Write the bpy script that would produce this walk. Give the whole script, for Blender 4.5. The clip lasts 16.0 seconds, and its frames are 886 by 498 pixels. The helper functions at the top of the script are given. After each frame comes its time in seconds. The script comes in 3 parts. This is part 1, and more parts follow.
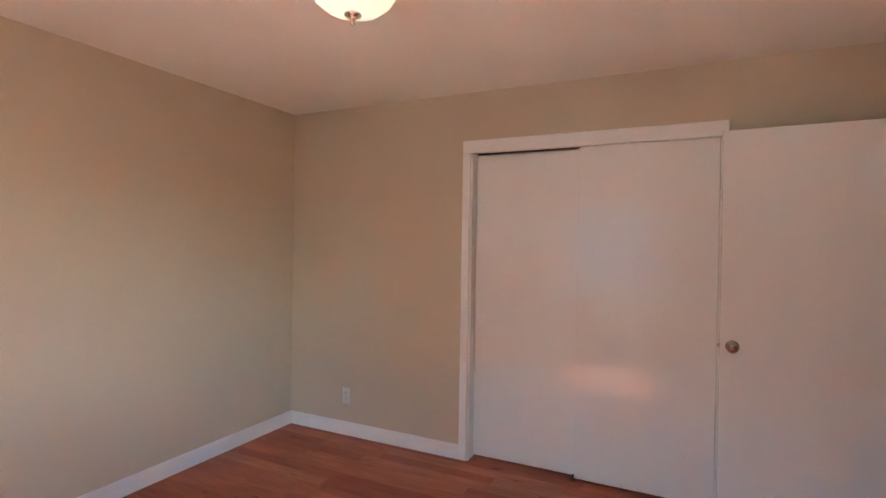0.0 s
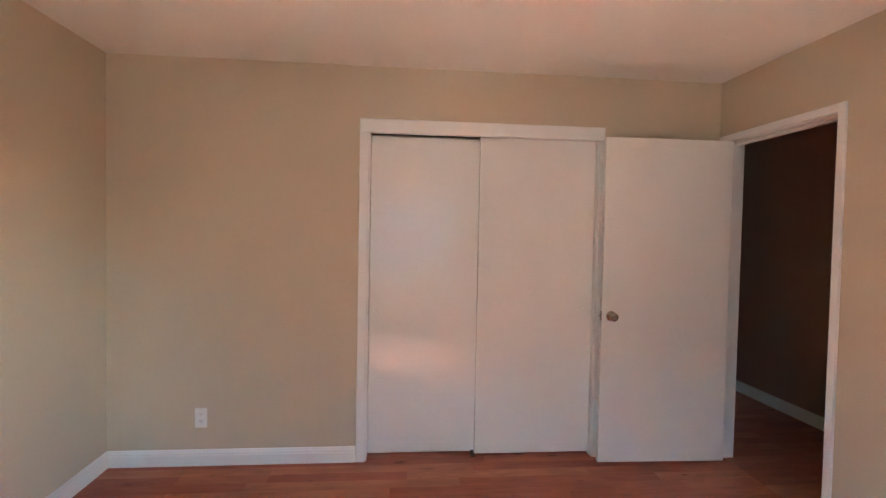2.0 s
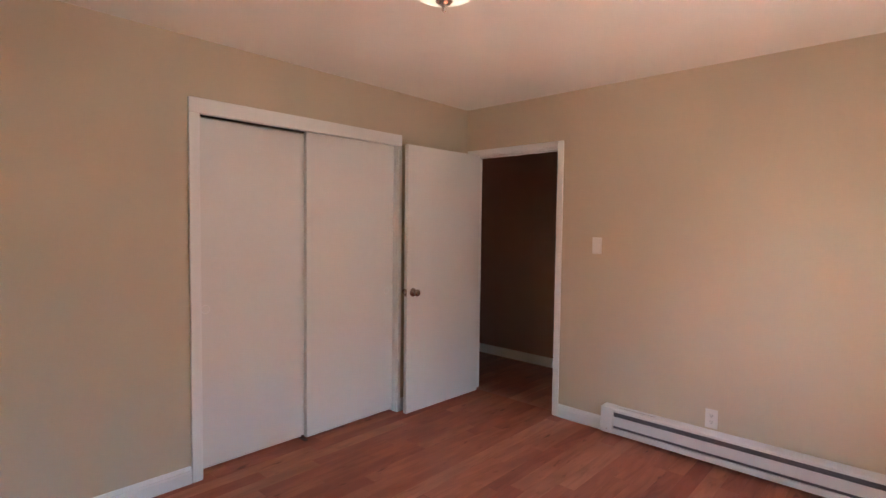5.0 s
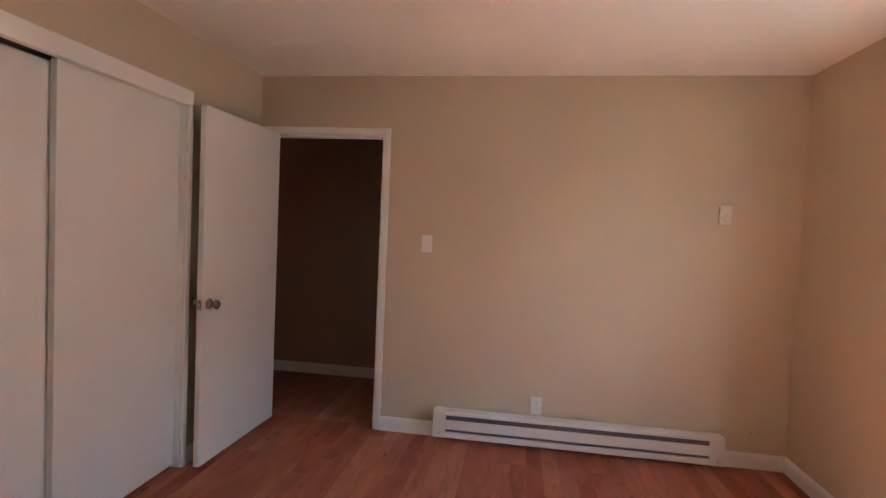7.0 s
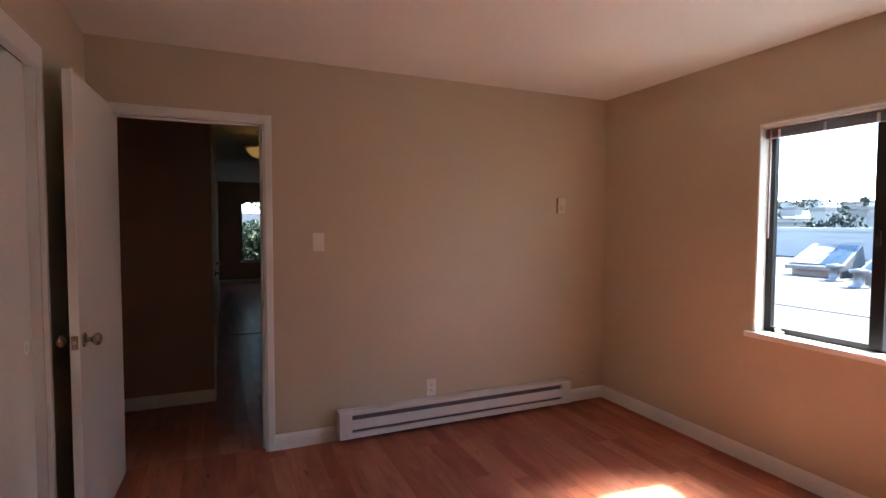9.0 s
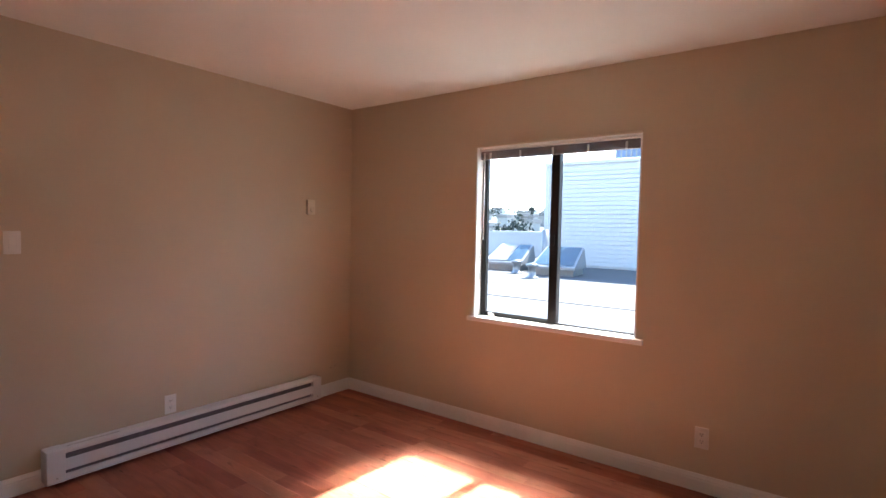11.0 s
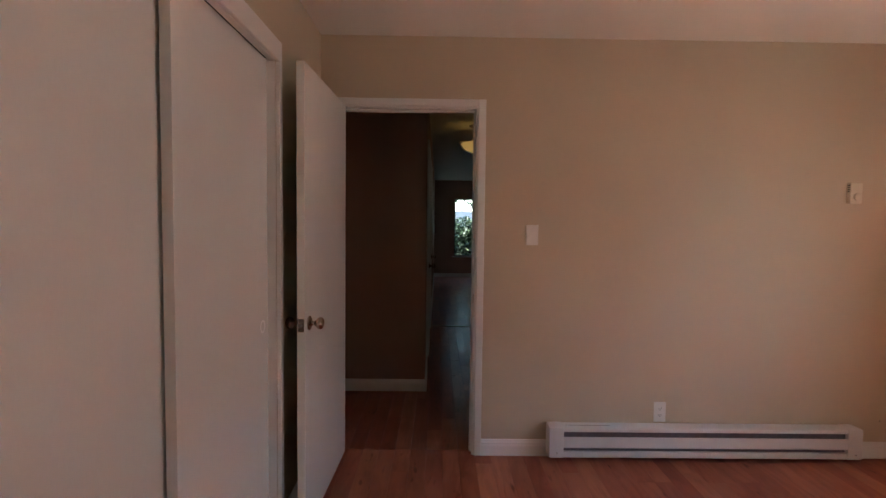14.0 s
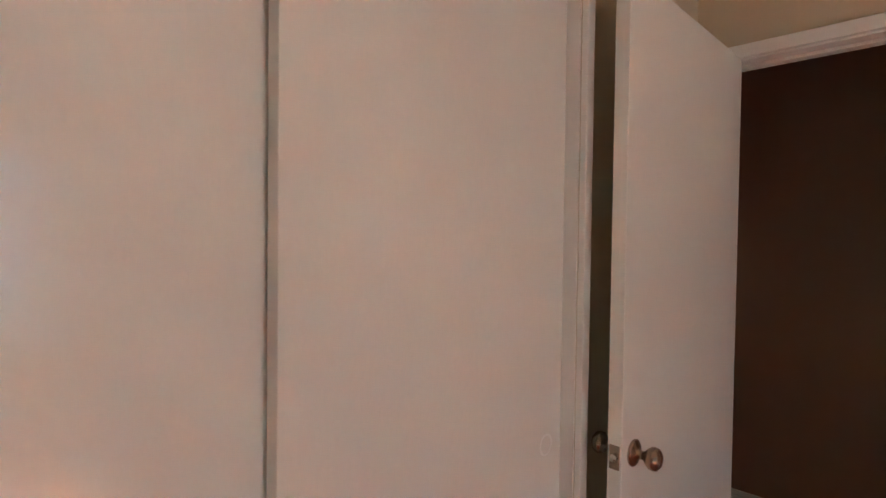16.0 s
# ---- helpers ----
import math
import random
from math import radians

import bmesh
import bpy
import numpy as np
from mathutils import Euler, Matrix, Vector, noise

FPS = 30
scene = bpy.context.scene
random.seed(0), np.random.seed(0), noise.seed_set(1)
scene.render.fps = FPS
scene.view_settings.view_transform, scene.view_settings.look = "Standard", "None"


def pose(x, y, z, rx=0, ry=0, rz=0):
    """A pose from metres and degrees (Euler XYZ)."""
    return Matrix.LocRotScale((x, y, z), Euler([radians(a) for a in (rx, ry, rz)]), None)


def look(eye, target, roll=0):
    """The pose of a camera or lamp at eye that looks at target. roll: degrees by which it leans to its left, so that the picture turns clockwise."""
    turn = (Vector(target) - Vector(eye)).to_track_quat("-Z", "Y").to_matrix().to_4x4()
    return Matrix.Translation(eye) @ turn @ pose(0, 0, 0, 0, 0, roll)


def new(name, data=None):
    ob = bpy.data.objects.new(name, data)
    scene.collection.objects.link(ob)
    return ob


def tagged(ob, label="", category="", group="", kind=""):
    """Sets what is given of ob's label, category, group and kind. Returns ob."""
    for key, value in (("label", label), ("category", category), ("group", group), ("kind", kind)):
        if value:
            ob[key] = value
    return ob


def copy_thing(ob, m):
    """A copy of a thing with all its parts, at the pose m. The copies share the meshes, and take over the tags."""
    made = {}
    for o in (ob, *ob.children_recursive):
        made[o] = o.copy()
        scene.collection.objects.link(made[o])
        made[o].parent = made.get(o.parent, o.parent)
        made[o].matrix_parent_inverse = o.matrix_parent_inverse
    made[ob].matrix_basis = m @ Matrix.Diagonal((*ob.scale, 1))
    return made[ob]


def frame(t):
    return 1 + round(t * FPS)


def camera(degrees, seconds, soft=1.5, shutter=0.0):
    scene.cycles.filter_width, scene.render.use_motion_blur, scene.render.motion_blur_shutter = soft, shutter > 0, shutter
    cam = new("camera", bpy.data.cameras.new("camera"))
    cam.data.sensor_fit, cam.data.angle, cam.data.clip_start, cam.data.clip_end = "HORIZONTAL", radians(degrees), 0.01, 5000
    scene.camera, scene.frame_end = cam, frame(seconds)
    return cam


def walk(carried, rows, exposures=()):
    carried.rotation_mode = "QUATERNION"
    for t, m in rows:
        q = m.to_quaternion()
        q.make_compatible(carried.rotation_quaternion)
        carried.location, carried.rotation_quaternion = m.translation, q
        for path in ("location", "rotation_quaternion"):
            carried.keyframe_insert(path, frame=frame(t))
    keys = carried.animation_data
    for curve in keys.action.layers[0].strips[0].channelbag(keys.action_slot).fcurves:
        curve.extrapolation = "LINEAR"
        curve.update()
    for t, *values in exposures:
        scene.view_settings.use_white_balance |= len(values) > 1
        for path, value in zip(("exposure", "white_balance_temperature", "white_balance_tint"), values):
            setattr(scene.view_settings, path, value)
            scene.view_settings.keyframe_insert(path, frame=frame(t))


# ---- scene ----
cam = camera(82.3, 16.0)
PATH = [
    (0, look((0.244, 0.258, 1.436), (-0.628, 2.058, 1.417), 0.9)),
    (0.5, look((0.018, 0.236, 1.429), (-0.547, 2.154, 1.411), 1.2)),
    (1, look((-0.293, 0.227, 1.452), (-0.58, 2.205, 1.387), 1.4)),
    (1.5, look((-0.582, 0.233, 1.474), (-0.661, 2.23, 1.39), 1.0)),
    (2, look((-0.894, 0.21, 1.432), (-0.704, 2.2, 1.369), 1.1)),
    (2.5, look((-1.231, 0.245, 1.426), (-0.847, 2.207, 1.353), 1.0)),
    (3, look((-1.56, 0.252, 1.429), (-0.96, 2.16, 1.382), 1.1)),
    (3.5, look((-1.818, 0.275, 1.431), (-0.941, 2.071, 1.353), 0.9)),
    (4, look((-2.018, 0.354, 1.403), (-0.927, 2.029, 1.333), 0.8)),
    (4.5, look((-2.147, 0.411, 1.398), (-0.849, 1.932, 1.335), 0.7)),
    (5, look((-2.191, 0.475, 1.446), (-0.727, 1.835, 1.352), 0.7)),
    (5.2, look((-2.207, 0.543, 1.434), (-0.669, 1.819, 1.346), 0.9)),
    (7.5, look((-2.176, 1.822, 1.413), (-0.18, 1.862, 1.308), 1.8)),
    (8, look((-2.159, 2.137, 1.397), (-0.172, 1.951, 1.264), 0.6)),
    (8.5, look((-2.104, 2.466, 1.402), (-0.16, 2.011, 1.283), 0.3)),
    (9, look((-2.089, 2.699, 1.423), (-0.258, 1.9, 1.329), 0.2)),
    (9.5, look((-2.109, 2.821, 1.434), (-0.415, 1.762, 1.346), 0.3)),
    (10, look((-2.091, 2.879, 1.43), (-0.554, 1.601, 1.353), 0.7)),
    (10.2, look((-2.096, 2.87, 1.446), (-0.604, 1.539, 1.367), 0.8)),
    (11.25, look((-2.08, 2.905, 1.425), (-0.93, 1.265, 1.345), 1.2)),
    (12.3, look((-2.011, 2.918, 1.426), (-0.77, 1.353, 1.323), 1.8)),
    (12.5, look((-1.998, 2.908, 1.427), (-0.665, 1.421, 1.317), 1.5)),
    (13, look((-1.992, 2.799, 1.417), (-0.324, 1.702, 1.306), 1.2)),
    (13.5, look((-1.923, 2.705, 1.398), (-0.017, 2.113, 1.274), 1.4)),
    (14, look((-1.744, 2.681, 1.381), (0.253, 2.66, 1.276), 0.7)),
    (14.5, look((-1.516, 2.639, 1.405), (0.424, 3.109, 1.285), 0.4)),
    (15, look((-1.234, 2.614, 1.401), (0.568, 3.473, 1.289), 0.4)),
    (15.5, look((-0.95, 2.657, 1.425), (0.664, 3.833, 1.311), 0.9)),
    (16, look((-0.709, 2.746, 1.434), (0.731, 4.134, 1.389), 0.7)),
]
EXPOSURES = [(0.0, 3.98, 6000, 1), (1.0, 3.87, 5950, -1), (1.5, 3.92, 5900, -3), (2.5, 4.42, 5900, -4), (3.5, 4.32, 5850, -4), (4.0, 4.2, 5850, -3), (5.0, 4.12, 5850, -3), (7.5, 3.57, 6000, -1), (8.5, 3.2, 6100, 6), (9.0, 3.1, 6200, 8), (12.5, 3.2, 6200, 8), (13.5, 3.1, 6150, 6), (14.0, 3.35, 6050, 2), (15.0, 4.1, 5850, -5), (16.0, 4.06, 5850, -7)]
walk(cam, PATH, EXPOSURES)

# ---- world and light ----
SUN_DIR = Vector((0.09, 1.0, -1.22)).normalized()      # the way the sunlight travels
world = bpy.data.worlds.new("world")
scene.world = world
world.use_nodes = True
wn = world.node_tree.nodes
sky = wn.new("ShaderNodeTexSky")
sky.sky_type = "NISHITA"
sky.sun_disc = False
sky.dust_density = 0.1
sky.sun_elevation = math.asin(-SUN_DIR.z)
sky.sun_rotation = math.atan2(-SUN_DIR.x, -SUN_DIR.y)
world.node_tree.links.new(sky.outputs[0], wn["Background"].inputs[0])
wn["Background"].inputs[1].default_value = 0.145

sun_data = bpy.data.lights.new("sun", "SUN")
sun_data.energy = 4.2
sun_data.angle = radians(0.5)
sun_data.color = (1.0, 0.94, 0.86)
sun = new("sun", sun_data)
sun.matrix_world = look((0, -20, 25), Vector((0, -20, 25)) + SUN_DIR)


# ---- materials ----
def mat(name, color, rough=0.5, metal=0.0, var=0.06, scale=6.0, bump=0.02, fine=180.0, spec=0.5, stretch=(1, 1, 1), island=0.0):
    """A surface with tone varied at two scales and a fine relief."""
    m = bpy.data.materials.new(name)
    m.use_nodes = True
    n, l = m.node_tree.nodes, m.node_tree.links
    b = n["Principled BSDF"]
    b.inputs["Roughness"].default_value, b.inputs["Metallic"].default_value = rough, metal
    b.inputs["Specular IOR Level"].default_value = spec
    tc = n.new("ShaderNodeTexCoord")
    mp = n.new("ShaderNodeMapping")
    mp.inputs["Scale"].default_value = stretch
    l.new(tc.outputs["Object"], mp.inputs[0])
    n1 = n.new("ShaderNodeTexNoise")
    n1.inputs["Scale"].default_value, n1.inputs["Detail"].default_value = scale, 5
    n2 = n.new("ShaderNodeTexNoise")
    n2.inputs["Scale"].default_value, n2.inputs["Detail"].default_value = fine, 3
    l.new(mp.outputs[0], n1.inputs[0])
    l.new(mp.outputs[0], n2.inputs[0])
    add = n.new("ShaderNodeMath")
    add.operation = "MULTIPLY_ADD"
    add.inputs[1].default_value = 0.5
    l.new(n2.outputs[0], add.inputs[0])
    l.new(n1.outputs[0], add.inputs[2])
    mr = n.new("ShaderNodeMapRange")
    mr.inputs[1].default_value, mr.inputs[2].default_value = 0.45, 1.05
    mr.inputs[3].default_value, mr.inputs[4].default_value = 1 - var, 1 + var
    l.new(add.outputs[0], mr.inputs[0])
    hsv = n.new("ShaderNodeHueSaturation")
    hsv.inputs["Color"].default_value = (*color, 1)
    last = mr.outputs[0]
    if island:
        g = n.new("ShaderNodeNewGeometry")
        m2 = n.new("ShaderNodeMapRange")
        m2.inputs[3].default_value, m2.inputs[4].default_value = 1 - island, 1 + island
        l.new(g.outputs["Random Per Island"], m2.inputs[0])
        mul = n.new("ShaderNodeMath")
        mul.operation = "MULTIPLY"
        l.new(last, mul.inputs[0])
        l.new(m2.outputs[0], mul.inputs[1])
        last = mul.outputs[0]
    l.new(last, hsv.inputs["Value"])
    l.new(hsv.outputs[0], b.inputs["Base Color"])
    if bump:
        bp = n.new("ShaderNodeBump")
        bp.inputs["Strength"].default_value = 0.5
        bp.inputs["Distance"].default_value = bump * 0.05
        l.new(add.outputs[0], bp.inputs["Height"])
        l.new(bp.outputs[0], b.inputs["Normal"])
    rr = n.new("ShaderNodeMapRange")
    rr.inputs[1].default_value, rr.inputs[2].default_value = 0.4, 1.1
    rr.inputs[3].default_value, rr.inputs[4].default_value = max(0.03, rough - 0.05), min(1, rough + 0.05)
    l.new(add.outputs[0], rr.inputs[0])
    l.new(rr.outputs[0], b.inputs["Roughness"])
    return m


def wood_mat(name, per_object, spec, gloss):
    """Red-orange laminate: a tone for each strip, long grain, cathedral figure, small dark knots."""
    m = bpy.data.materials.new(name)
    m.use_nodes = True
    n, l = m.node_tree.nodes, m.node_tree.links
    b = n["Principled BSDF"]
    b.inputs["Roughness"].default_value = 0.28
    b.inputs["Specular IOR Level"].default_value = spec
    geo = n.new("ShaderNodeNewGeometry")
    if per_object:
        rnd = n.new("ShaderNodeObjectInfo").outputs["Random"]
    else:
        rnd = geo.outputs["Random Per Island"]
    shift = n.new("ShaderNodeVectorMath")
    shift.operation = "MULTIPLY_ADD"
    comb = n.new("ShaderNodeCombineXYZ")
    for i in range(3):
        l.new(rnd, comb.inputs[i])
    shift.inputs[1].default_value = (37.0, 19.0, 11.0)
    l.new(comb.outputs[0], shift.inputs[0])
    l.new(geo.outputs["Position"], shift.inputs[2])
    mp = n.new("ShaderNodeMapping")
    mp.inputs["Scale"].default_value = (1.1, 7.0, 1.1)
    l.new(shift.outputs[0], mp.inputs[0])
    fig = n.new("ShaderNodeTexNoise")
    fig.inputs["Scale"].default_value, fig.inputs["Detail"].default_value, fig.inputs["Distortion"].default_value = 1.6, 3, 0.8
    l.new(mp.outputs[0], fig.inputs[0])
    rings = n.new("ShaderNodeMath")
    rings.operation = "MULTIPLY"
    rings.inputs[1].default_value = 20.0
    l.new(fig.outputs[0], rings.inputs[0])
    sine = n.new("ShaderNodeMath")
    sine.operation = "SINE"
    l.new(rings.outputs[0], sine.inputs[0])
    mp2 = n.new("ShaderNodeMapping")
    mp2.inputs["Scale"].default_value = (3.0, 70.0, 3.0)
    l.new(shift.outputs[0], mp2.inputs[0])
    grain = n.new("ShaderNodeTexNoise")
    grain.inputs["Scale"].default_value, grain.inputs["Detail"].default_value = 2.0, 4
    l.new(mp2.outputs[0], grain.inputs[0])
    knots = n.new("ShaderNodeTexNoise")
    mp3 = n.new("ShaderNodeMapping")
    mp3.inputs["Scale"].default_value = (5.0, 14.0, 5.0)
    l.new(shift.outputs[0], mp3.inputs[0])
    l.new(mp3.outputs[0], knots.inputs[0])
    knots.inputs["Scale"].default_value, knots.inputs["Detail"].default_value = 1.3, 1
    kr = n.new("ShaderNodeMapRange")
    kr.inputs[1].default_value, kr.inputs[2].default_value = 0.70, 0.78
    kr.inputs[3].default_value, kr.inputs[4].default_value = 0.0, 0.5
    l.new(knots.outputs[0], kr.inputs[0])
    tone = n.new("ShaderNodeValToRGB")
    e = tone.color_ramp.elements
    e[0].position, e[0].color = 0.0, (0.325, 0.103, 0.066, 1)
    e[1].position, e[1].color = 1.0, (0.45, 0.185, 0.112, 1)
    x = e.new(0.35)
    x.color = (0.375, 0.128, 0.078, 1)
    x = e.new(0.7)
    x.color = (0.41, 0.148, 0.090, 1)
    l.new(rnd, tone.inputs[0])
    dark = n.new("ShaderNodeMath")
    dark.operation = "MULTIPLY_ADD"
    dark.inputs[1].default_value, dark.inputs[2].default_value = 0.085, 0.97
    l.new(sine.outputs[0], dark.inputs[0])
    dk = n.new("ShaderNodeMath")
    dk.operation = "MULTIPLY_ADD"
    dk.inputs[1].default_value = 0.16
    l.new(grain.outputs[0], dk.inputs[0])
    l.new(dark.outputs[0], dk.inputs[2])
    # dark heartwood flecks, long and thin, and broad soft patches
    mp4 = n.new("ShaderNodeMapping")
    mp4.inputs["Scale"].default_value = (4.0, 24.0, 4.0)
    l.new(shift.outputs[0], mp4.inputs[0])
    fleck = n.new("ShaderNodeTexNoise")
    fleck.inputs["Scale"].default_value, fleck.inputs["Detail"].default_value, fleck.inputs["Distortion"].default_value = 1.5, 4, 1.2
    l.new(mp4.outputs[0], fleck.inputs[0])
    fr = n.new("ShaderNodeMapRange")
    fr.inputs[1].default_value, fr.inputs[2].default_value = 0.62, 0.80
    fr.inputs[3].default_value, fr.inputs[4].default_value = 0.0, 0.42
    l.new(fleck.outputs[0], fr.inputs[0])
    mp5 = n.new("ShaderNodeMapping")
    mp5.inputs["Scale"].default_value = (2.6, 6.0, 2.6)
    l.new(shift.outputs[0], mp5.inputs[0])
    patch = n.new("ShaderNodeTexNoise")
    patch.inputs["Scale"].default_value, patch.inputs["Detail"].default_value = 1.0, 2
    l.new(mp5.outputs[0], patch.inputs[0])
    pr = n.new("ShaderNodeMapRange")
    pr.inputs[1].default_value, pr.inputs[2].default_value = 0.3, 0.7
    pr.inputs[3].default_value, pr.inputs[4].default_value = -0.16, 0.16
    l.new(patch.outputs[0], pr.inputs[0])
    flecked = n.new("ShaderNodeMath")
    flecked.operation = "SUBTRACT"
    l.new(dk.outputs[0], flecked.inputs[0])
    l.new(fr.outputs[0], flecked.inputs[1])
    patched = n.new("ShaderNodeMath")
    patched.operation = "ADD"
    l.new(flecked.outputs[0], patched.inputs[0])
    l.new(pr.outputs[0], patched.inputs[1])
    dk2 = n.new("ShaderNodeMath")
    dk2.operation = "SUBTRACT"
    l.new(patched.outputs[0], dk2.inputs[0])
    l.new(kr.outputs[0], dk2.inputs[1])
    hsv = n.new("ShaderNodeHueSaturation")
    l.new(tone.outputs[0], hsv.inputs["Color"])
    l.new(dk2.outputs[0], hsv.inputs["Value"])
    l.new(hsv.outputs[0], b.inputs["Base Color"])
    rg = n.new("ShaderNodeMapRange")
    rg.inputs[3].default_value, rg.inputs[4].default_value = gloss, gloss + 0.12
    l.new(grain.outputs[0], rg.inputs[0])
    l.new(rg.outputs[0], b.inputs["Roughness"])
    bp = n.new("ShaderNodeBump")
    bp.inputs["Strength"].default_value, bp.inputs["Distance"].default_value = 0.12, 0.0004
    l.new(grain.outputs[0], bp.inputs["Height"])
    l.new(bp.outputs[0], b.inputs["Normal"])
    return m


def glow_mat(name, color, strength, base):
    m = mat(name, base, 0.35, var=0.05, scale=9, bump=0.0, fine=60)
    b = m.node_tree.nodes["Principled BSDF"]
    b.inputs["Emission Color"].default_value = (*color, 1)
    b.inputs["Emission Strength"].default_value = strength
    return m


def glass_mat(name):
    m = bpy.data.materials.new(name)
    m.use_nodes = True
    b = m.node_tree.nodes["Principled BSDF"]
    b.inputs["Base Color"].default_value = (0.97, 0.99, 0.98, 1)
    b.inputs["Roughness"].default_value = 0.0
    b.inputs["Transmission Weight"].default_value = 1.0
    b.inputs["IOR"].default_value = 1.06
    return m


WALL = mat("tan_wall_paint", (0.59, 0.50, 0.365), 0.62, var=0.035, scale=1.6, bump=0.02, fine=260, spec=0.35)
# tan wall paint with the hall's reddish shade put into the colour
HALLSHADE = mat("shaded_tan_hall_paint", (0.42, 0.28, 0.21), 0.62, var=0.035, scale=1.6, bump=0.02, fine=260, spec=0.35)
CEIL = mat("off_white_ceiling_paint", (0.87, 0.865, 0.80), 0.8, var=0.03, scale=2.0, bump=0.05, fine=140, spec=0.2)
TRIM = mat("white_trim_paint", (0.84, 0.84, 0.81), 0.36, var=0.03, scale=5, bump=0.012, fine=90)
DOORW = mat("white_door_paint", (0.82, 0.815, 0.775), 0.15, var=0.025, scale=2.2, bump=0.006, fine=120, stretch=(1, 1, 0.25))
ENAMEL = mat("white_heater_enamel", (0.78, 0.76, 0.74), 0.34, var=0.04, scale=8, bump=0.006)
PLASTIC = mat("white_plastic", (0.80, 0.78, 0.74), 0.38, var=0.02, scale=30, bump=0.004)
IVORY = mat("ivory_plastic", (0.72, 0.66, 0.52), 0.42, var=0.03, scale=30, bump=0.004)
DARK = mat("dark_gap", (0.03, 0.027, 0.025), 0.7, var=0.2, scale=20)
FIN = mat("grey_heater_fins", (0.14, 0.125, 0.14), 0.5, metal=0.3, var=0.2, scale=40)
BRONZE = mat("aged_nickel", (0.38, 0.31, 0.25), 0.25, metal=1.0, var=0.12, scale=60, bump=0.01)
NICKEL = mat("brushed_nickel", (0.58, 0.54, 0.48), 0.28, metal=1.0, var=0.08, scale=60, bump=0.01, stretch=(1, 1, 8))
BLACKAL = mat("dark_anodised_aluminium", (0.018, 0.017, 0.018), 0.4, metal=0.3, var=0.2, scale=30)
SLAT = mat("grey_blind_slats", (0.26, 0.20, 0.19), 0.4, var=0.08, scale=20)
GLASS = glass_mat("window_glass")
WOOD = wood_mat("cherry_laminate", True, 0.06, 0.30)
WOOD_FAR = wood_mat("cherry_laminate_hall", False, 0.42, 0.24)
BOWL = glow_mat("alabaster_bowl", (1.0, 0.86, 0.62), 0.055, (0.85, 0.82, 0.74))
AMBER = glow_mat("amber_bowl", (1.0, 0.58, 0.16), 0.032, (0.80, 0.62, 0.34))
OFFBOWL = mat("unlit_alabaster", (0.80, 0.77, 0.70), 0.35, var=0.06, scale=9, bump=0.0)
UNDER = mat("subfloor", (0.14, 0.07, 0.04), 0.8)
ROOF = mat("pale_roof_membrane", (0.050, 0.051, 0.055), 0.8, var=0.12, scale=0.6, bump=0.1, fine=30)
SIDING = mat("white_siding_paint", (0.37, 0.37, 0.38), 0.6, var=0.05, scale=0.8, bump=0.02, island=0.03)
METAL = mat("galvanised_metal", (0.18, 0.19, 0.20), 0.4, metal=0.4, var=0.1, scale=4)
SKYL = mat("skylight_glazing", (0.06, 0.11, 0.16), 0.22, var=0.1, scale=2, bump=0.0)
RAILBLUE = mat("blue_screen_panel", (0.10, 0.14, 0.24), 0.5, var=0.1, scale=3)
# woods paled to blue-grey: distance haze is put into the colour
HILL = mat("hazy_wooded_hill", (0.085, 0.105, 0.105), 0.95, var=0.45, scale=0.03, bump=0.0, fine=0.3)
TOWN = mat("town_walls", (0.26, 0.25, 0.24), 0.8, var=0.1, scale=0.2, island=0.35)
TOWNROOF = mat("town_roofs", (0.16, 0.15, 0.15), 0.85, var=0.1, scale=0.2, island=0.4)
GROUND = mat("dry_ground", (0.16, 0.16, 0.13), 0.95, var=0.3, scale=0.05, fine=2)
LEAF = mat("leaf_green", (0.022, 0.040, 0.013), 0.5, var=0.2, scale=3, bump=0.0, island=0.55)
# leaf green greyed, with haze in the colour; also fills the hedge's inside
FARLEAF = mat("hazy_far_foliage", (0.020, 0.028, 0.022), 0.8, var=0.2, scale=0.2, bump=0.0, island=0.4)
BARK = mat("bark", (0.12, 0.085, 0.06), 0.9, var=0.3, scale=8, bump=0.3, fine=40)


# ---- building helpers ----
def bm_box(bm, x0, x1, y0, y1, z0, z1, bevel=0.0, seg=1):
    made = bmesh.ops.create_cube(bm, size=1.0)["verts"]
    for v in made:
        v.co = Vector(((x0 + x1) / 2 + v.co.x * (x1 - x0), (y0 + y1) / 2 + v.co.y * (y1 - y0), (z0 + z1) / 2 + v.co.z * (z1 - z0)))
    if bevel:
        edges = list({e for v in made for e in v.link_edges})
        bmesh.ops.bevel(bm, geom=edges, offset=bevel, segments=seg, affect="EDGES", profile=0.5)
    return bm


def box(x0, x1, y0, y1, z0, z1, bevel=0.0, seg=1):
    return bm_box(bmesh.new(), x0, x1, y0, y1, z0, z1, bevel, seg)


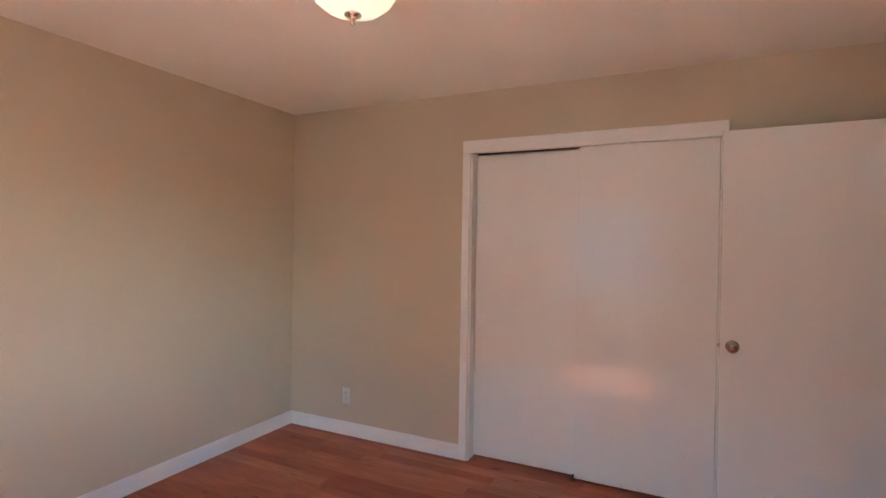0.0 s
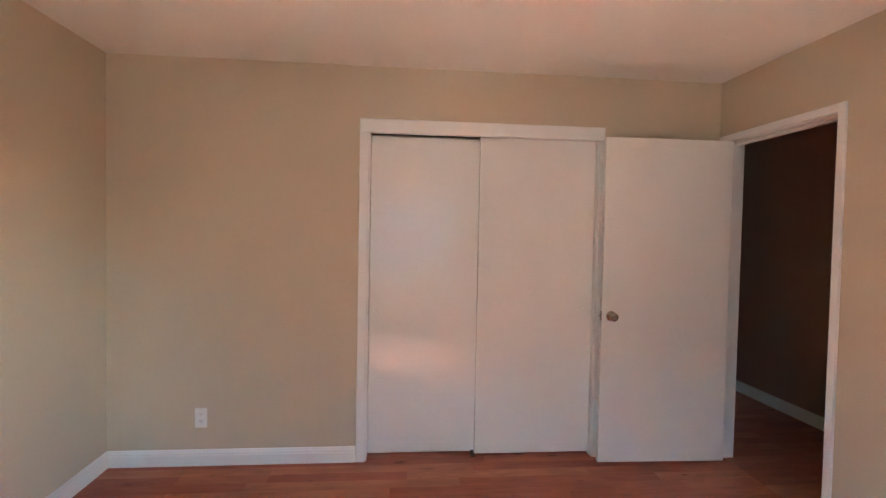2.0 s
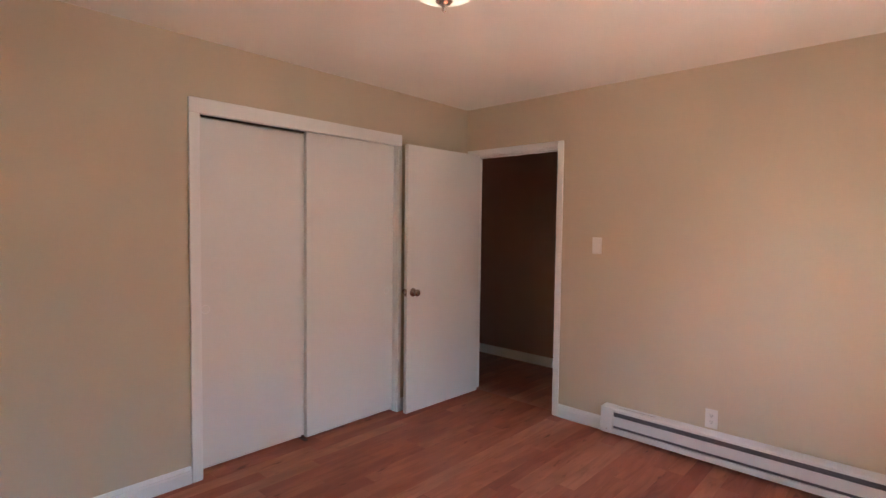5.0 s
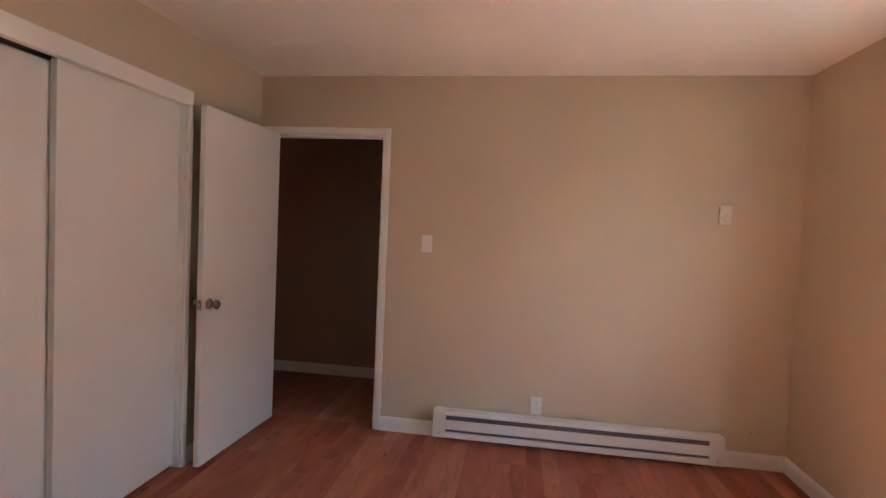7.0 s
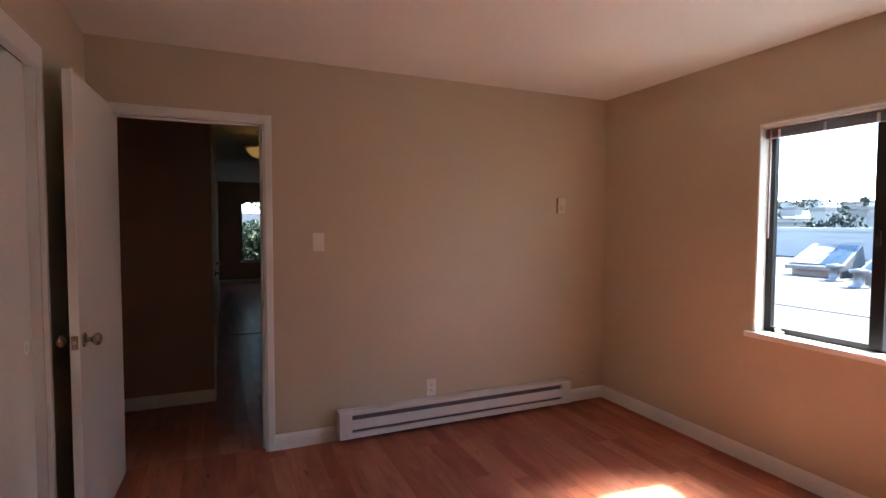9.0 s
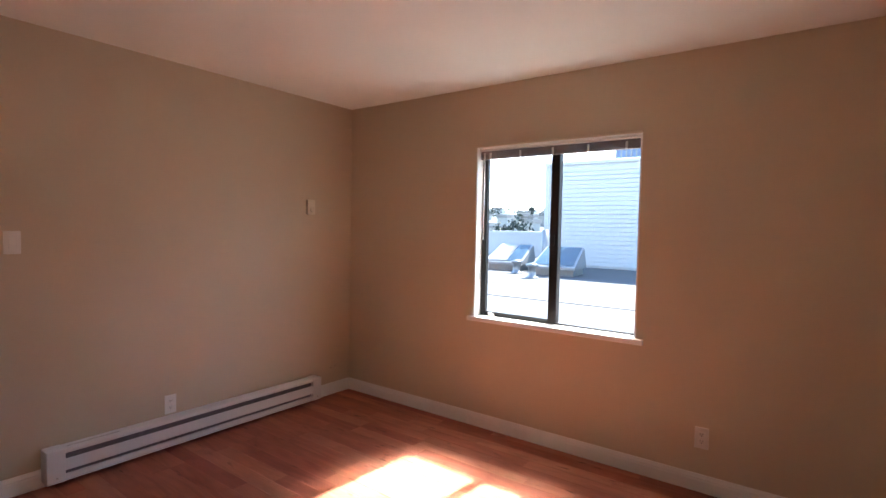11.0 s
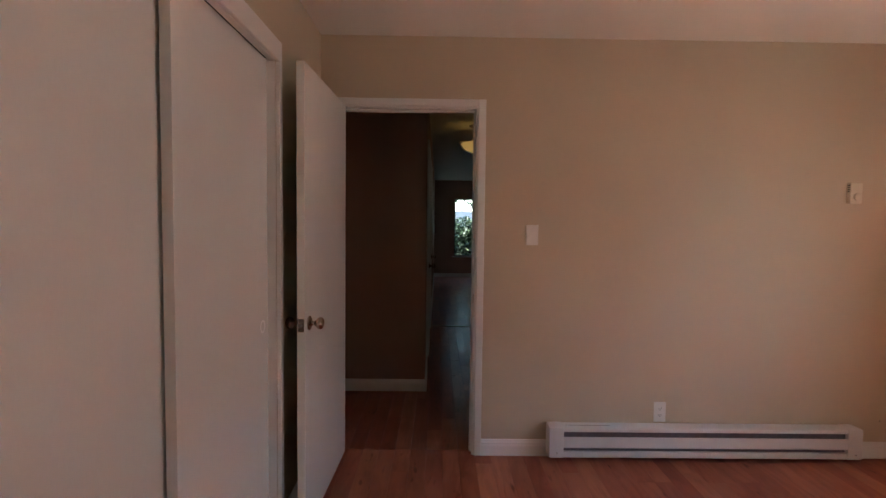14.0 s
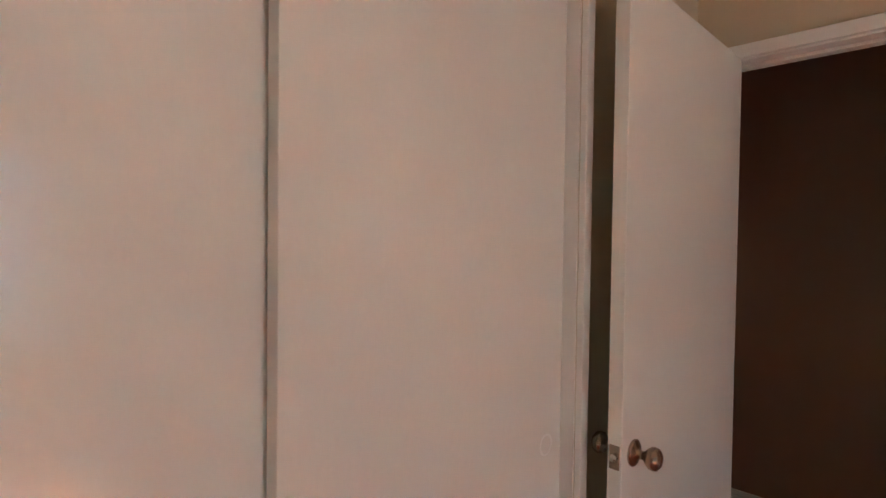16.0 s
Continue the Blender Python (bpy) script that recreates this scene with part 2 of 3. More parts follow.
def lathe(profile, seg=40, axis="Z", at=(0, 0, 0)):
    """A turned body from (radius, height) pairs."""
    bm = bmesh.new()
    rings = []
    for r, h in profile:
        if r < 1e-5:
            rings.append([bm.verts.new((0, 0, h))])
        else:
            rings.append([bm.verts.new((r * math.cos(2 * math.pi * i / seg), r * math.sin(2 * math.pi * i / seg), h)) for i in range(seg)])
    for a, b in zip(rings, rings[1:]):
        for i in range(seg):
            j = (i + 1) % seg
            q = [a[i % len(a)], a[j % len(a)], b[j % len(b)], b[i % len(b)]]
            q = list(dict.fromkeys(q))
            if len(q) > 2:
                bm.faces.new(q)
    bmesh.ops.recalc_face_normals(bm, faces=bm.faces)
    if axis == "Y":
        bmesh.ops.rotate(bm, verts=bm.verts, matrix=Matrix.Rotation(radians(90), 3, "X"))
    if axis == "X":
        bmesh.ops.rotate(bm, verts=bm.verts, matrix=Matrix.Rotation(radians(90), 3, "Y"))
    bmesh.ops.translate(bm, verts=bm.verts, vec=at)
    for f in bm.faces:
        f.smooth = True
    return bm


def extrude(profile, length):
    """A moulding: (depth, height) outline in y, z drawn out along x from 0 to length."""
    bm = bmesh.new()
    a = [bm.verts.new((0, d, h)) for d, h in profile]
    b = [bm.verts.new((length, d, h)) for d, h in profile]
    k = len(profile)
    for i in range(k):
        bm.faces.new((a[i], a[(i + 1) % k], b[(i + 1) % k], b[i]))
    bm.faces.new(a[::-1])
    bm.faces.new(b)
    bmesh.ops.recalc_face_normals(bm, faces=bm.faces)
    return bm


def limb(bm, a, b, ra, rb, seg=8):
    d = (b - a).normalized()
    s = d.orthogonal().normalized()
    t = d.cross(s)
    ra_, rb_ = [], []
    for i in range(seg):
        c = math.cos(2 * math.pi * i / seg) * s + math.sin(2 * math.pi * i / seg) * t
        ra_.append(bm.verts.new(a + c * ra))
        rb_.append(bm.verts.new(b + c * rb))
    for i in range(seg):
        j = (i + 1) % seg
        bm.faces.new((ra_[i], ra_[j], rb_[j], rb_[i]))


def part(name, bm, material, parent=None, label=""):
    me = bpy.data.meshes.new(name)
    bm.to_mesh(me)
    bm.free()
    me.materials.append(material)
    ob = new(name, me)
    if parent is not None:
        ob.parent = parent
    if label:
        ob["label"] = label
    return ob


def moved(bm, m):
    bmesh.ops.transform(bm, matrix=m, verts=bm.verts)
    return bm


def thing(name, label, category, group="", kind="", at=(0, 0, 0), turn=0):
    ob = new(name)
    ob.matrix_basis = pose(*at, 0, 0, turn)
    ob.empty_display_size = 0.1
    return tagged(ob, label, category, group, kind)


def boxes(name, rows, material, label, category, parent=None):
    bm = bmesh.new()
    for r in rows:
        bm_box(bm, *r)
    return tagged(part(name, bm, material, parent), label, category, kind="structure")


# ---- the room's shell ----
XL, XR, YN, YS, H = -2.58, 1.21, 3.36, -0.19, 2.44
WT = 0.12
DY0, DY1, DZ = 2.449, 3.305, 2.049            # doorway in the east wall
CX0, CX1, CZ = -1.062, 0.398, 2.050          # closet opening in the north wall
WX0, WX1, WZ0, WZ1 = -1.238, -0.086, 0.770, 2.014   # window opening in the south wall

boxes("wall_west", [(XL - WT, XL, YS - 0.16, YN + WT, 0, H)], WALL, "tan painted plaster wall with a white baseboard", "wall")
boxes("wall_north", [(XL, CX0, YN, YN + WT, 0, H), (CX1, XR + WT, YN, YN + WT, 0, H), (CX0, CX1, YN, YN + WT, CZ, H)], WALL,
      "tan painted wall around the white sliding closet", "wall")
boxes("wall_east", [(XR, XR + WT, YS - 0.16, DY0, 0, H), (XR, XR + WT, DY1, YN, 0, H), (XR, XR + WT, DY0, DY1, DZ, H)], WALL,
      "tan painted wall with the open doorway", "wall")
boxes("wall_south", [(XL, WX0, YS - 0.16, YS, 0, H), (WX1, XR, YS - 0.16, YS, 0, H), (WX0, WX1, YS - 0.16, YS, 0, WZ0), (WX0, WX1, YS - 0.16, YS, WZ1, H)], WALL,
      "tan painted outer wall with a sliding window", "wall")
boxes("ceiling", [(XL - WT, XR + WT, YS - 0.16, YN + WT, H, H + 0.12)], CEIL, "off-white painted plaster ceiling, faintly textured", "ceiling")
# hall, corridor and far room
HX, HY = 2.345, 2.775
boxes("wall_hall", [(HX, HX + 0.12, HY, 6.0, 0, H)], HALLSHADE, "tan painted hall wall in shade", "wall")
boxes("wall_hall_end", [(XR + WT, HX + 0.12, 6.0, 6.12, 0, H)], HALLSHADE, "tan painted hall end wall in shade", "wall")
boxes("wall_hall_west", [(XR, XR + WT, YN + WT, 6.12, 0, H)], HALLSHADE, "tan painted hall side wall in shade", "wall")
boxes("wall_corridor_north", [(HX + 0.12, 11.1, HY, HY + 0.12, 0, H)], HALLSHADE, "tan painted corridor wall in shade", "wall")
boxes("wall_corridor_south", [(XR + WT, 4.95, 1.68, 1.80, 0, H)], HALLSHADE, "tan painted corridor wall in shade", "wall")
boxes("wall_far_side", [(4.83, 4.95, -2.0, 1.68, 0, H), (4.95, 11.1, -2.12, -2.0, 0, H)], HALLSHADE, "tan painted wall of the far room", "wall")
FX, FY0, FY1, FZ0, FZ1 = 11.1, 0.96, 2.27, 0.53, 1.98
boxes("wall_far", [(FX, FX + 0.15, -2.12, FY0, 0, H), (FX, FX + 0.15, FY1, HY + 0.12, 0, H), (FX, FX + 0.15, FY0, FY1, 0, FZ0), (FX, FX + 0.15, FY0, FY1, FZ1, H)], HALLSHADE,
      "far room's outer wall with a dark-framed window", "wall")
boxes("ceiling_hall", [(XR + WT, HX + 0.12, 1.68, 6.12, H, H + 0.12), (HX + 0.12, 4.83, 1.68, HY + 0.12, H, H + 0.12), (4.83, FX + 0.15, -2.12, HY + 0.12, H, H + 0.12)], CEIL,
      "off-white hall and far room ceiling in shade", "ceiling")
# closet behind the sliding doors
boxes("closet_interior", [(XL, XR, 4.02, 4.10, 0, H), (XL - 0.08, XL, YN + WT, 4.10, 0, H), (XL, XR, YN + WT, 4.02, 2.30, 2.34)], WALL, "plain unlit closet interior walls", "wall")

floor = thing("floor", "glossy red-orange cherry laminate strip floor", "floor", kind="structure")
part("subfloor", box(XL - WT, XR + WT, YS - 0.16, 4.02, -0.12, -0.012), UNDER, floor)
floor_hall = thing("floor_hall", "glossy cherry laminate floor of hall and far room", "floor", kind="structure")
bm = box(XR + WT, FX + 0.15, -2.12, 6.12, -0.12, -0.012)
part("subfloor", bm, UNDER, floor_hall)

BASE = [(0, 0), (0.015, 0), (0.015, 0.062), (0.012, 0.070), (0.013, 0.076), (0.008, 0.086), (0.005, 0.095), (0, 0.097)]


def baseboard(x, y, length, turn, label="white painted baseboard with a moulded top edge"):
    ob = part("baseboard", extrude(BASE, length), TRIM)
    ob.matrix_basis = pose(x, y, 0, 0, 0, turn)
    return tagged(ob, label, "baseboard", kind="structure")


# depth grows to the left of the run
baseboard(XL, YS, XR - XL, 0)
baseboard(XR, YS + 0.015, DY0 - 0.038 - YS - 0.015, 90)
baseboard(CX0 - 0.056, YN, CX0 - 0.056 - XL, 180)
baseboard(XR - 0.0, YN, XR - CX1 - 0.034, 180)
baseboard(XL, YN - 0.015, YN - YS - 0.03, -90)
baseboard(HX, HY - 0.015, 6.0 - HY, 90)
baseboard(2.60, HY, 0.255 + 0.015, 180)
baseboard(4.00, HY, 0.50, 180)
baseboard(FX, HY, FX - 4.88, 180)
baseboard(FX, -2.0, HY + 2.0, 90)


# ---- doorway ----
def casing_bar(name, parent, x0, x1, y0, y1, z0, z1):
    return part(name, box(x0, x1, y0, y1, z0, z1, 0.004, 2), TRIM, parent)


door_frame = thing("door_frame", "white painted door jamb and casing, slightly worn", "door frame", kind="structure")
CW = 0.044
casing_bar("casing", door_frame, XR - 0.016, XR, DY0 - CW + 0.006, DY0 + 0.006, 0, DZ + CW - 0.006)
casing_bar("casing", door_frame, XR - 0.016, XR, DY1 - 0.006, DY1 + CW - 0.006, 0, DZ + CW - 0.006)
casing_bar("casing", door_frame, XR - 0.0155, XR, DY0 + 0.006, DY1 - 0.006, DZ - 0.006, DZ + CW - 0.006)
casing_bar("casing", door_frame, XR + WT, XR + WT + 0.016, DY0 - CW + 0.006, DY0 + 0.006, 0, DZ + CW - 0.006)
casing_bar("casing", door_frame, XR + WT, XR + WT + 0.0155, DY0 + 0.006, DY1 - 0.006, DZ - 0.006, DZ + CW - 0.006)
part("jamb", box(XR - 0.004, XR + WT + 0.004, DY0 - 0.002, DY0 + 0.018, 0, DZ - 0.002, 0.002), TRIM, door_frame)
part("jamb", box(XR - 0.004, XR + WT + 0.004, DY1 - 0.018, DY1 + 0.002, 0, DZ - 0.002, 0.002), TRIM, door_frame)
part("jamb_head", box(XR - 0.004, XR + WT + 0.004, DY0 + 0.018, DY1 - 0.018, DZ - 0.014, DZ + 0.002, 0.002), TRIM, door_frame)
part("door_stop", box(XR + 0.045, XR + 0.082, DY0 + 0.018, DY0 + 0.029, 0, DZ - 0.020, 0.002), TRIM, door_frame)
part("door_stop", box(XR + 0.045, XR + 0.082, DY0 + 0.029, DY1 - 0.018, DZ - 0.025, DZ - 0.014, 0.002), TRIM, door_frame)
part("strike_plate", box(XR + 0.008, XR + 0.036, DY0 + 0.018, DY0 + 0.0195, 0.90, 0.96), BRONZE, door_frame, "dark metal strike plate")

# ---- the open door ----
door = thing("door", "white painted flush door standing open beside the closet", "door", at=(1.216, 3.219, 0), turn=-1.5)
part("leaf", box(-0.820, 0, 0, 0.035, 0.013, 2.043, 0.002, 2), DOORW, door)
knob_prof = [(0.0, 0.0), (0.031, 0.0), (0.032, 0.004), (0.027, 0.008), (0.013, 0.011), (0.010, 0.020), (0.011, 0.028), (0.019, 0.034), (0.0255, 0.042),
             (0.027, 0.050), (0.0245, 0.058), (0.016, 0.064), (0.006, 0.066), (0.0, 0.066)]
KX, KZ = -0.762, 0.935
part("knob", lathe(knob_prof, 36, "Y", (KX, 0, KZ)), BRONZE, door, "aged brass-nickel round door knob with rose")
bm = lathe(knob_prof, 36, "Y")
bmesh.ops.rotate(bm, verts=bm.verts, matrix=Matrix.Rotation(math.pi, 3, "Z"))
bmesh.ops.translate(bm, verts=bm.verts, vec=(KX, 0.035, KZ))
part("knob", bm, BRONZE, door, "aged brass-nickel round door knob with rose")
latch = part("latch_plate", box(-0.8212, -0.8195, 0.005, 0.030, KZ - 0.028, KZ + 0.028, 0.0005), BRONZE, door, "dull metal latch plate on the door edge")
part("bolt", lathe([(0, 0), (0.008, 0), (0.008, 0.006), (0.005, 0.010), (0, 0.011)], 20, "X", (-0.831, 0.0175, KZ)), NICKEL, latch)

# ---- closet ----
closet_frame = thing("closet_frame", "white painted closet casing with a deep head board", "door frame", kind="structure")
part("casing", box(CX0 - 0.053, CX0 + 0.002, YN - 0.018, YN, 0, 2.037, 0.004, 2), TRIM, closet_frame)
part("casing", box(CX1 - 0.002, CX1 + 0.032, YN - 0.018, YN, 0, 2.037, 0.003, 2), TRIM, closet_frame)
part("head_board", box(CX0 - 0.053, CX1 + 0.032, YN - 0.018, YN, 2.037, 2.122, 0.005, 2), TRIM, closet_frame)
part("jamb", box(CX0 - 0.002, CX0 + 0.012, YN + 0.001, YN + WT, 0, CZ - 0.002), TRIM, closet_frame)
part("jamb", box(CX1 - 0.005, CX1 + 0.002, YN + 0.001, YN + WT, 0, CZ - 0.002), TRIM, closet_frame)
part("fascia", box(CX0 + 0.012, CX1 - 0.005, YN + 0.001, YN + 0.026, 2.0385, CZ - 0.001), TRIM, closet_frame)
part("track", box(CX0 + 0.012, CX1 - 0.012, YN + 0.02, YN + 0.11, CZ - 0.004, CZ), DARK, closet_frame)


def closet_door(x0, x1, y0, top, pull_x):
    d = thing("sliding_door", "plain white painted sliding closet door with a finger pull", "closet door", "sliding closet doors", at=((x0 + x1) / 2, y0, 0))
    w = (x1 - x0) / 2
    part("panel", box(-w, w, 0, 0.032, 0.016, top, 0.002, 2), DOORW, d)
    cup = [(0.0, 0.003), (0.019, 0.003), (0.021, -0.001), (0.026, -0.0015), (0.027, 0.0)]
    part("finger_pull", lathe([(r, -h) for r, h in cup], 32, "Y", (pull_x - (x0 + x1) / 2, -0.0002, 0.945)), TRIM, d, "round white painted finger pull")
    return d


closet_door(-0.363, CX1 - 0.007, YN + 0.036, 2.0435, 0.325)
closet_door(CX0 + 0.014, -0.300, YN + 0.078, 2.033, -1.000)
guide = thing("door_guide", "small brown plastic sliding door guide on the floor", "door guide", at=(-0.373, YN + 0.045, 0))
part("base", box(-0.014, 0.014, -0.020, 0.070, 0.0, 0.005, 0.001), mat("brown_plastic", (0.10, 0.05, 0.03), 0.5), guide)
part("fin", box(-0.010, 0.010, 0.023, 0.029, 0.005, 0.026, 0.001), mat("brown_plastic_fin", (0.10, 0.05, 0.03), 0.5), guide)

# ---- window ----
window = thing("window_1", "dark aluminium sliding window with white reveal and sill", "window", kind="structure")
part("reveal", box(WX0, WX0 + 0.010, YS - 0.155, YS - 0.001, WZ0 + 0.03, WZ1 - 0.01), TRIM, window)
part("reveal", box(WX1 - 0.010, WX1, YS - 0.155, YS - 0.001, WZ0 + 0.03, WZ1 - 0.01), TRIM, window)
part("reveal", box(WX0, WX1, YS - 0.155, YS - 0.001, WZ1 - 0.010, WZ1), TRIM, window)
part("sill", box(WX0 + 0.001, WX1 - 0.001, YS - 0.155, YS, WZ0, WZ0 + 0.030), TRIM, window)
part("head_trim", box(WX0 - 0.004, WX1 + 0.004, YS, YS + 0.010, WZ1 - 0.002, WZ1 + 0.016, 0.002), WALL, window, "wall-coloured strip over the blind")
part("stool", box(WX0 - 0.045, WX1 + 0.040, YS, YS + 0.030, WZ0 - 0.004, WZ0 + 0.0295, 0.006, 3), TRIM, window, "white painted window stool with rounded edge")
IX0, IX1, IZ0, IZ1 = WX0 + 0.010, WX1 - 0.010, WZ0 + 0.030, WZ1 - 0.010
FYA, FYB = YS - 0.125, YS - 0.080
part("frame_side", box(IX0, IX0 + 0.020, FYA, FYB, IZ0, IZ1), BLACKAL, window)
part("frame_side", box(IX1 - 0.020, IX1, FYA, FYB, IZ0, IZ1), BLACKAL, window)
part("frame_head", box(IX0 + 0.020, IX1 - 0.020, FYA, FYB, IZ1 - 0.022, IZ1), BLACKAL, window)
part("frame_bottom", box(IX0 + 0.020, IX1 - 0.020, FYA, FYB, IZ0, IZ0 + 0.012), BLACKAL, window)
MX = -0.664
sash = part("sliding_sash", box(MX - 0.034, MX + 0.026, FYA + 0.006, FYB + 0.012, IZ0 + 0.012, IZ1 - 0.022, 0.002), BLACKAL, window, "dark meeting stile of the sliding sash")
part("rail", box(MX + 0.026, IX1 - 0.020, FYA + 0.016, FYB + 0.004, IZ0 + 0.012, IZ0 + 0.032, 0.001), BLACKAL, sash)
part("stile", box(IX1 - 0.042, IX1 - 0.020, FYA + 0.016, FYB + 0.004, IZ0 + 0.032, IZ1 - 0.022, 0.001), BLACKAL, sash)
for a, b, y in ((IX0 + 0.020, MX - 0.034, YS - 0.115), (MX + 0.026, IX1 - 0.042, YS - 0.098)):
    g = part("pane", box(a, b, y, y + 0.004, IZ0 + 0.012, IZ1 - 0.022), GLASS, window)
    g.visible_shadow = False
part("latch", box(MX - 0.012, MX + 0.002, FYB + 0.012, FYB + 0.024, 1.33, 1.40, 0.003, 2), BLACKAL, sash)

lock = thing("sash_lock", "small white plastic window lock on the sill track", "window lock", at=(-0.205, FYB + 0.022, IZ0))
part("body", box(-0.022, 0.022, -0.010, 0.012, 0.0, 0.018, 0.004, 2), PLASTIC, lock)
part("lever", box(-0.004, 0.028, -0.004, 0.004, 0.018, 0.030, 0.002, 2), PLASTIC, lock)

blind = thing("mini_blind", "raised mini blind with grey slats stacked under its headrail", "blind", at=(0, 0, 0))
part("headrail", box(IX0 + 0.006, IX1 - 0.004, YS - 0.062, YS - 0.018, IZ1 - 0.016, IZ1 - 0.001, 0.003), PLASTIC, blind)
for i in range(11):
    z = IZ1 - 0.019 - i * 0.0043
    slat = part("slat", box(IX0 + 0.010, IX1 - 0.008, -0.0125, 0.0125, -0.0010, 0.0010), SLAT, blind)
    slat.matrix_basis = pose(0, YS - 0.044 + 0.0025 * (i % 3), z, -3 + 2 * ((i * 5) % 4), 0, 0.05 * ((i % 3) - 1))
part("bottom_rail", box(IX0 + 0.010, IX1 - 0.008, YS - 0.058, YS - 0.030, IZ1 - 0.074, IZ1 - 0.065, 0.002), SLAT, blind)
for k in range(5):
    x = IX0 + 0.09 + k * (IX1 - IX0 - 0.18) / 4
    part("clip", box(x - 0.007, x + 0.007, YS - 0.029, YS - 0.022, IZ1 - 0.076, IZ1 - 0.030, 0.002), PLASTIC, blind, "white plastic slat clip")
part("wand", lathe([(0, -0.62), (0.004, -0.62), (0.004, 0), (0, 0)], 10, "Z", (IX1 - 0.045, YS - 0.024, IZ1 - 0.03)), PLASTIC, blind, "thin white tilt wand")

# ---- baseboard heater ----
heater = thing("baseboard_heater", "white enamelled electric baseboard heater along the wall", "heater", at=(XR - 0.016, 0.20, 0.0))
HL = 1.825
part("back_plate", box(-0.012, 0.012, 0.004, HL - 0.004, 0.030, 0.202), ENAMEL, heater)
part("top_cover", moved(extrude([(0.0, 0.0), (0.0, 0.010), (0.062, 0.006), (0.070, 0.0), (0.070, -0.016), (0.066, -0.016), (0.066, -0.002)], HL - 0.12), Matrix.Translation((-0.010, HL - 0.06, 0.198)) @ Matrix.Rotation(radians(-90), 4, "Z") @ Matrix.Scale(-1, 4, (0, 1, 0))), ENAMEL, heater)
part("front_panel", box(-0.082, -0.076, 0.06, HL - 0.06, 0.088, 0.153, 0.003, 2), ENAMEL, heater)
part("front_lip", box(-0.080, -0.060, 0.06, HL - 0.06, 0.030, 0.066, 0.004, 2), ENAMEL, heater)
part("heating_element", box(-0.060, -0.014, 0.06, HL - 0.06, 0.060, 0.186), FIN, heater, "dark grey heating fins behind the slot")
for y0 in (0.0, HL - 0.085):
    cap = part("end_cap", box(-0.085, 0.012, y0, y0 + 0.085, 0.030, 0.208, 0.005, 2), ENAMEL, heater)
    bm = lathe([(0, 0), (0.005, 0), (0.004, 0.002), (0, 0.0025)], 14, "X", (-0.0875, y0 + 0.04, 0.060))
    part("screw", bm, NICKEL, cap)
part("scuff", box(-0.050, -0.046, HL - 0.36, HL - 0.10, 0.2085, 0.2092), SLAT, heater, "grey scuff on the top cover")


# ---- plates and thermostat ----
def outlet(m):
    o = thing("outlet", "white duplex wall outlet with a plain cover plate", "outlet", "wall outlets")
    part("plate", box(-0.036, 0.036, -0.006, 0, -0.060, 0.060, 0.003, 2), PLASTIC, o)
    for z in (-0.020, 0.020):
        r = part("receptacle", box(-0.017, 0.017, -0.008, -0.006, z - 0.014, z + 0.014, 0.003, 2), PLASTIC, o)
        for x in (-0.0065, 0.0065):
            part("slot", box(x - 0.0012, x + 0.0012, -0.0084, -0.0078, z - 0.001, z + 0.008), DARK, r)
        part("ground_hole", lathe([(0, 0), (0.0026, 0), (0.0026, 0.0004), (0, 0.0004)], 12, "Y", (0, -0.0080, z - 0.007)), DARK, r)
    part("screw", lathe([(0, 0), (0.003, 0), (0.002, 0.0012), (0, 0.0014)], 12, "Y", (0, -0.006, 0)), PLASTIC, o)
    o.matrix_basis = m
    return o


out_a = outlet(pose(-2.040, YN, 0.290))
copy_thing(out_a, pose(XR, 1.348, 0.270, 0, 0, -90))
copy_thing(out_a, pose(-1.610, YS, 0.300, 0, 0, 180))

switch = thing("light_switch", "white rocker light switch on a cover plate", "light switch", at=(XR, 2.131, 1.313), turn=-90)
part("plate", box(-0.036, 0.036, -0.006, 0, -0.059, 0.059, 0.003, 2), PLASTIC, switch)
rk = bmesh.new()
bm_box(rk, -0.017, 0.017, -0.0095, -0.006, -0.033, 0.033, 0.0015)
bmesh.ops.rotate(rk, verts=rk.verts, cent=(0, -0.006, 0), matrix=Matrix.Rotation(radians(2.5), 3, "X"))
part("rocker", rk, PLASTIC, switch)

thermostat = thing("thermostat", "ivory wall thermostat with a round dial", "thermostat", at=(XR, 0.258, 1.578), turn=-90)
part("body", box(-0.036, 0.036, -0.028, 0, -0.060, 0.060, 0.005, 2), IVORY, thermostat)
part("dial", lathe([(0, 0), (0.021, 0), (0.020, 0.007), (0.016, 0.009), (0, 0.009)], 32, "Y", (0.004, -0.028, -0.020)), IVORY, thermostat, "round ivory temperature dial")
for k in range(4):
    part("vent_slot", box(-0.0365, -0.0355, -0.024, -0.006, 0.008 + k * 0.012, 0.013 + k * 0.012), DARK, thermostat)


# small wall anchors left by the corner
for y, z in ((0.02, 0.225), (-0.03, 0.235)):
    hole = part("wall_hole", lathe([(0, 0), (0.004, 0), (0.003, 0.0006), (0, 0.0006)], 12, "X", (XR - 0.0006, y, z)), DARK)
    tagged(hole, "tiny dark screw hole in the tan wall", "wall hole", "screw holes")


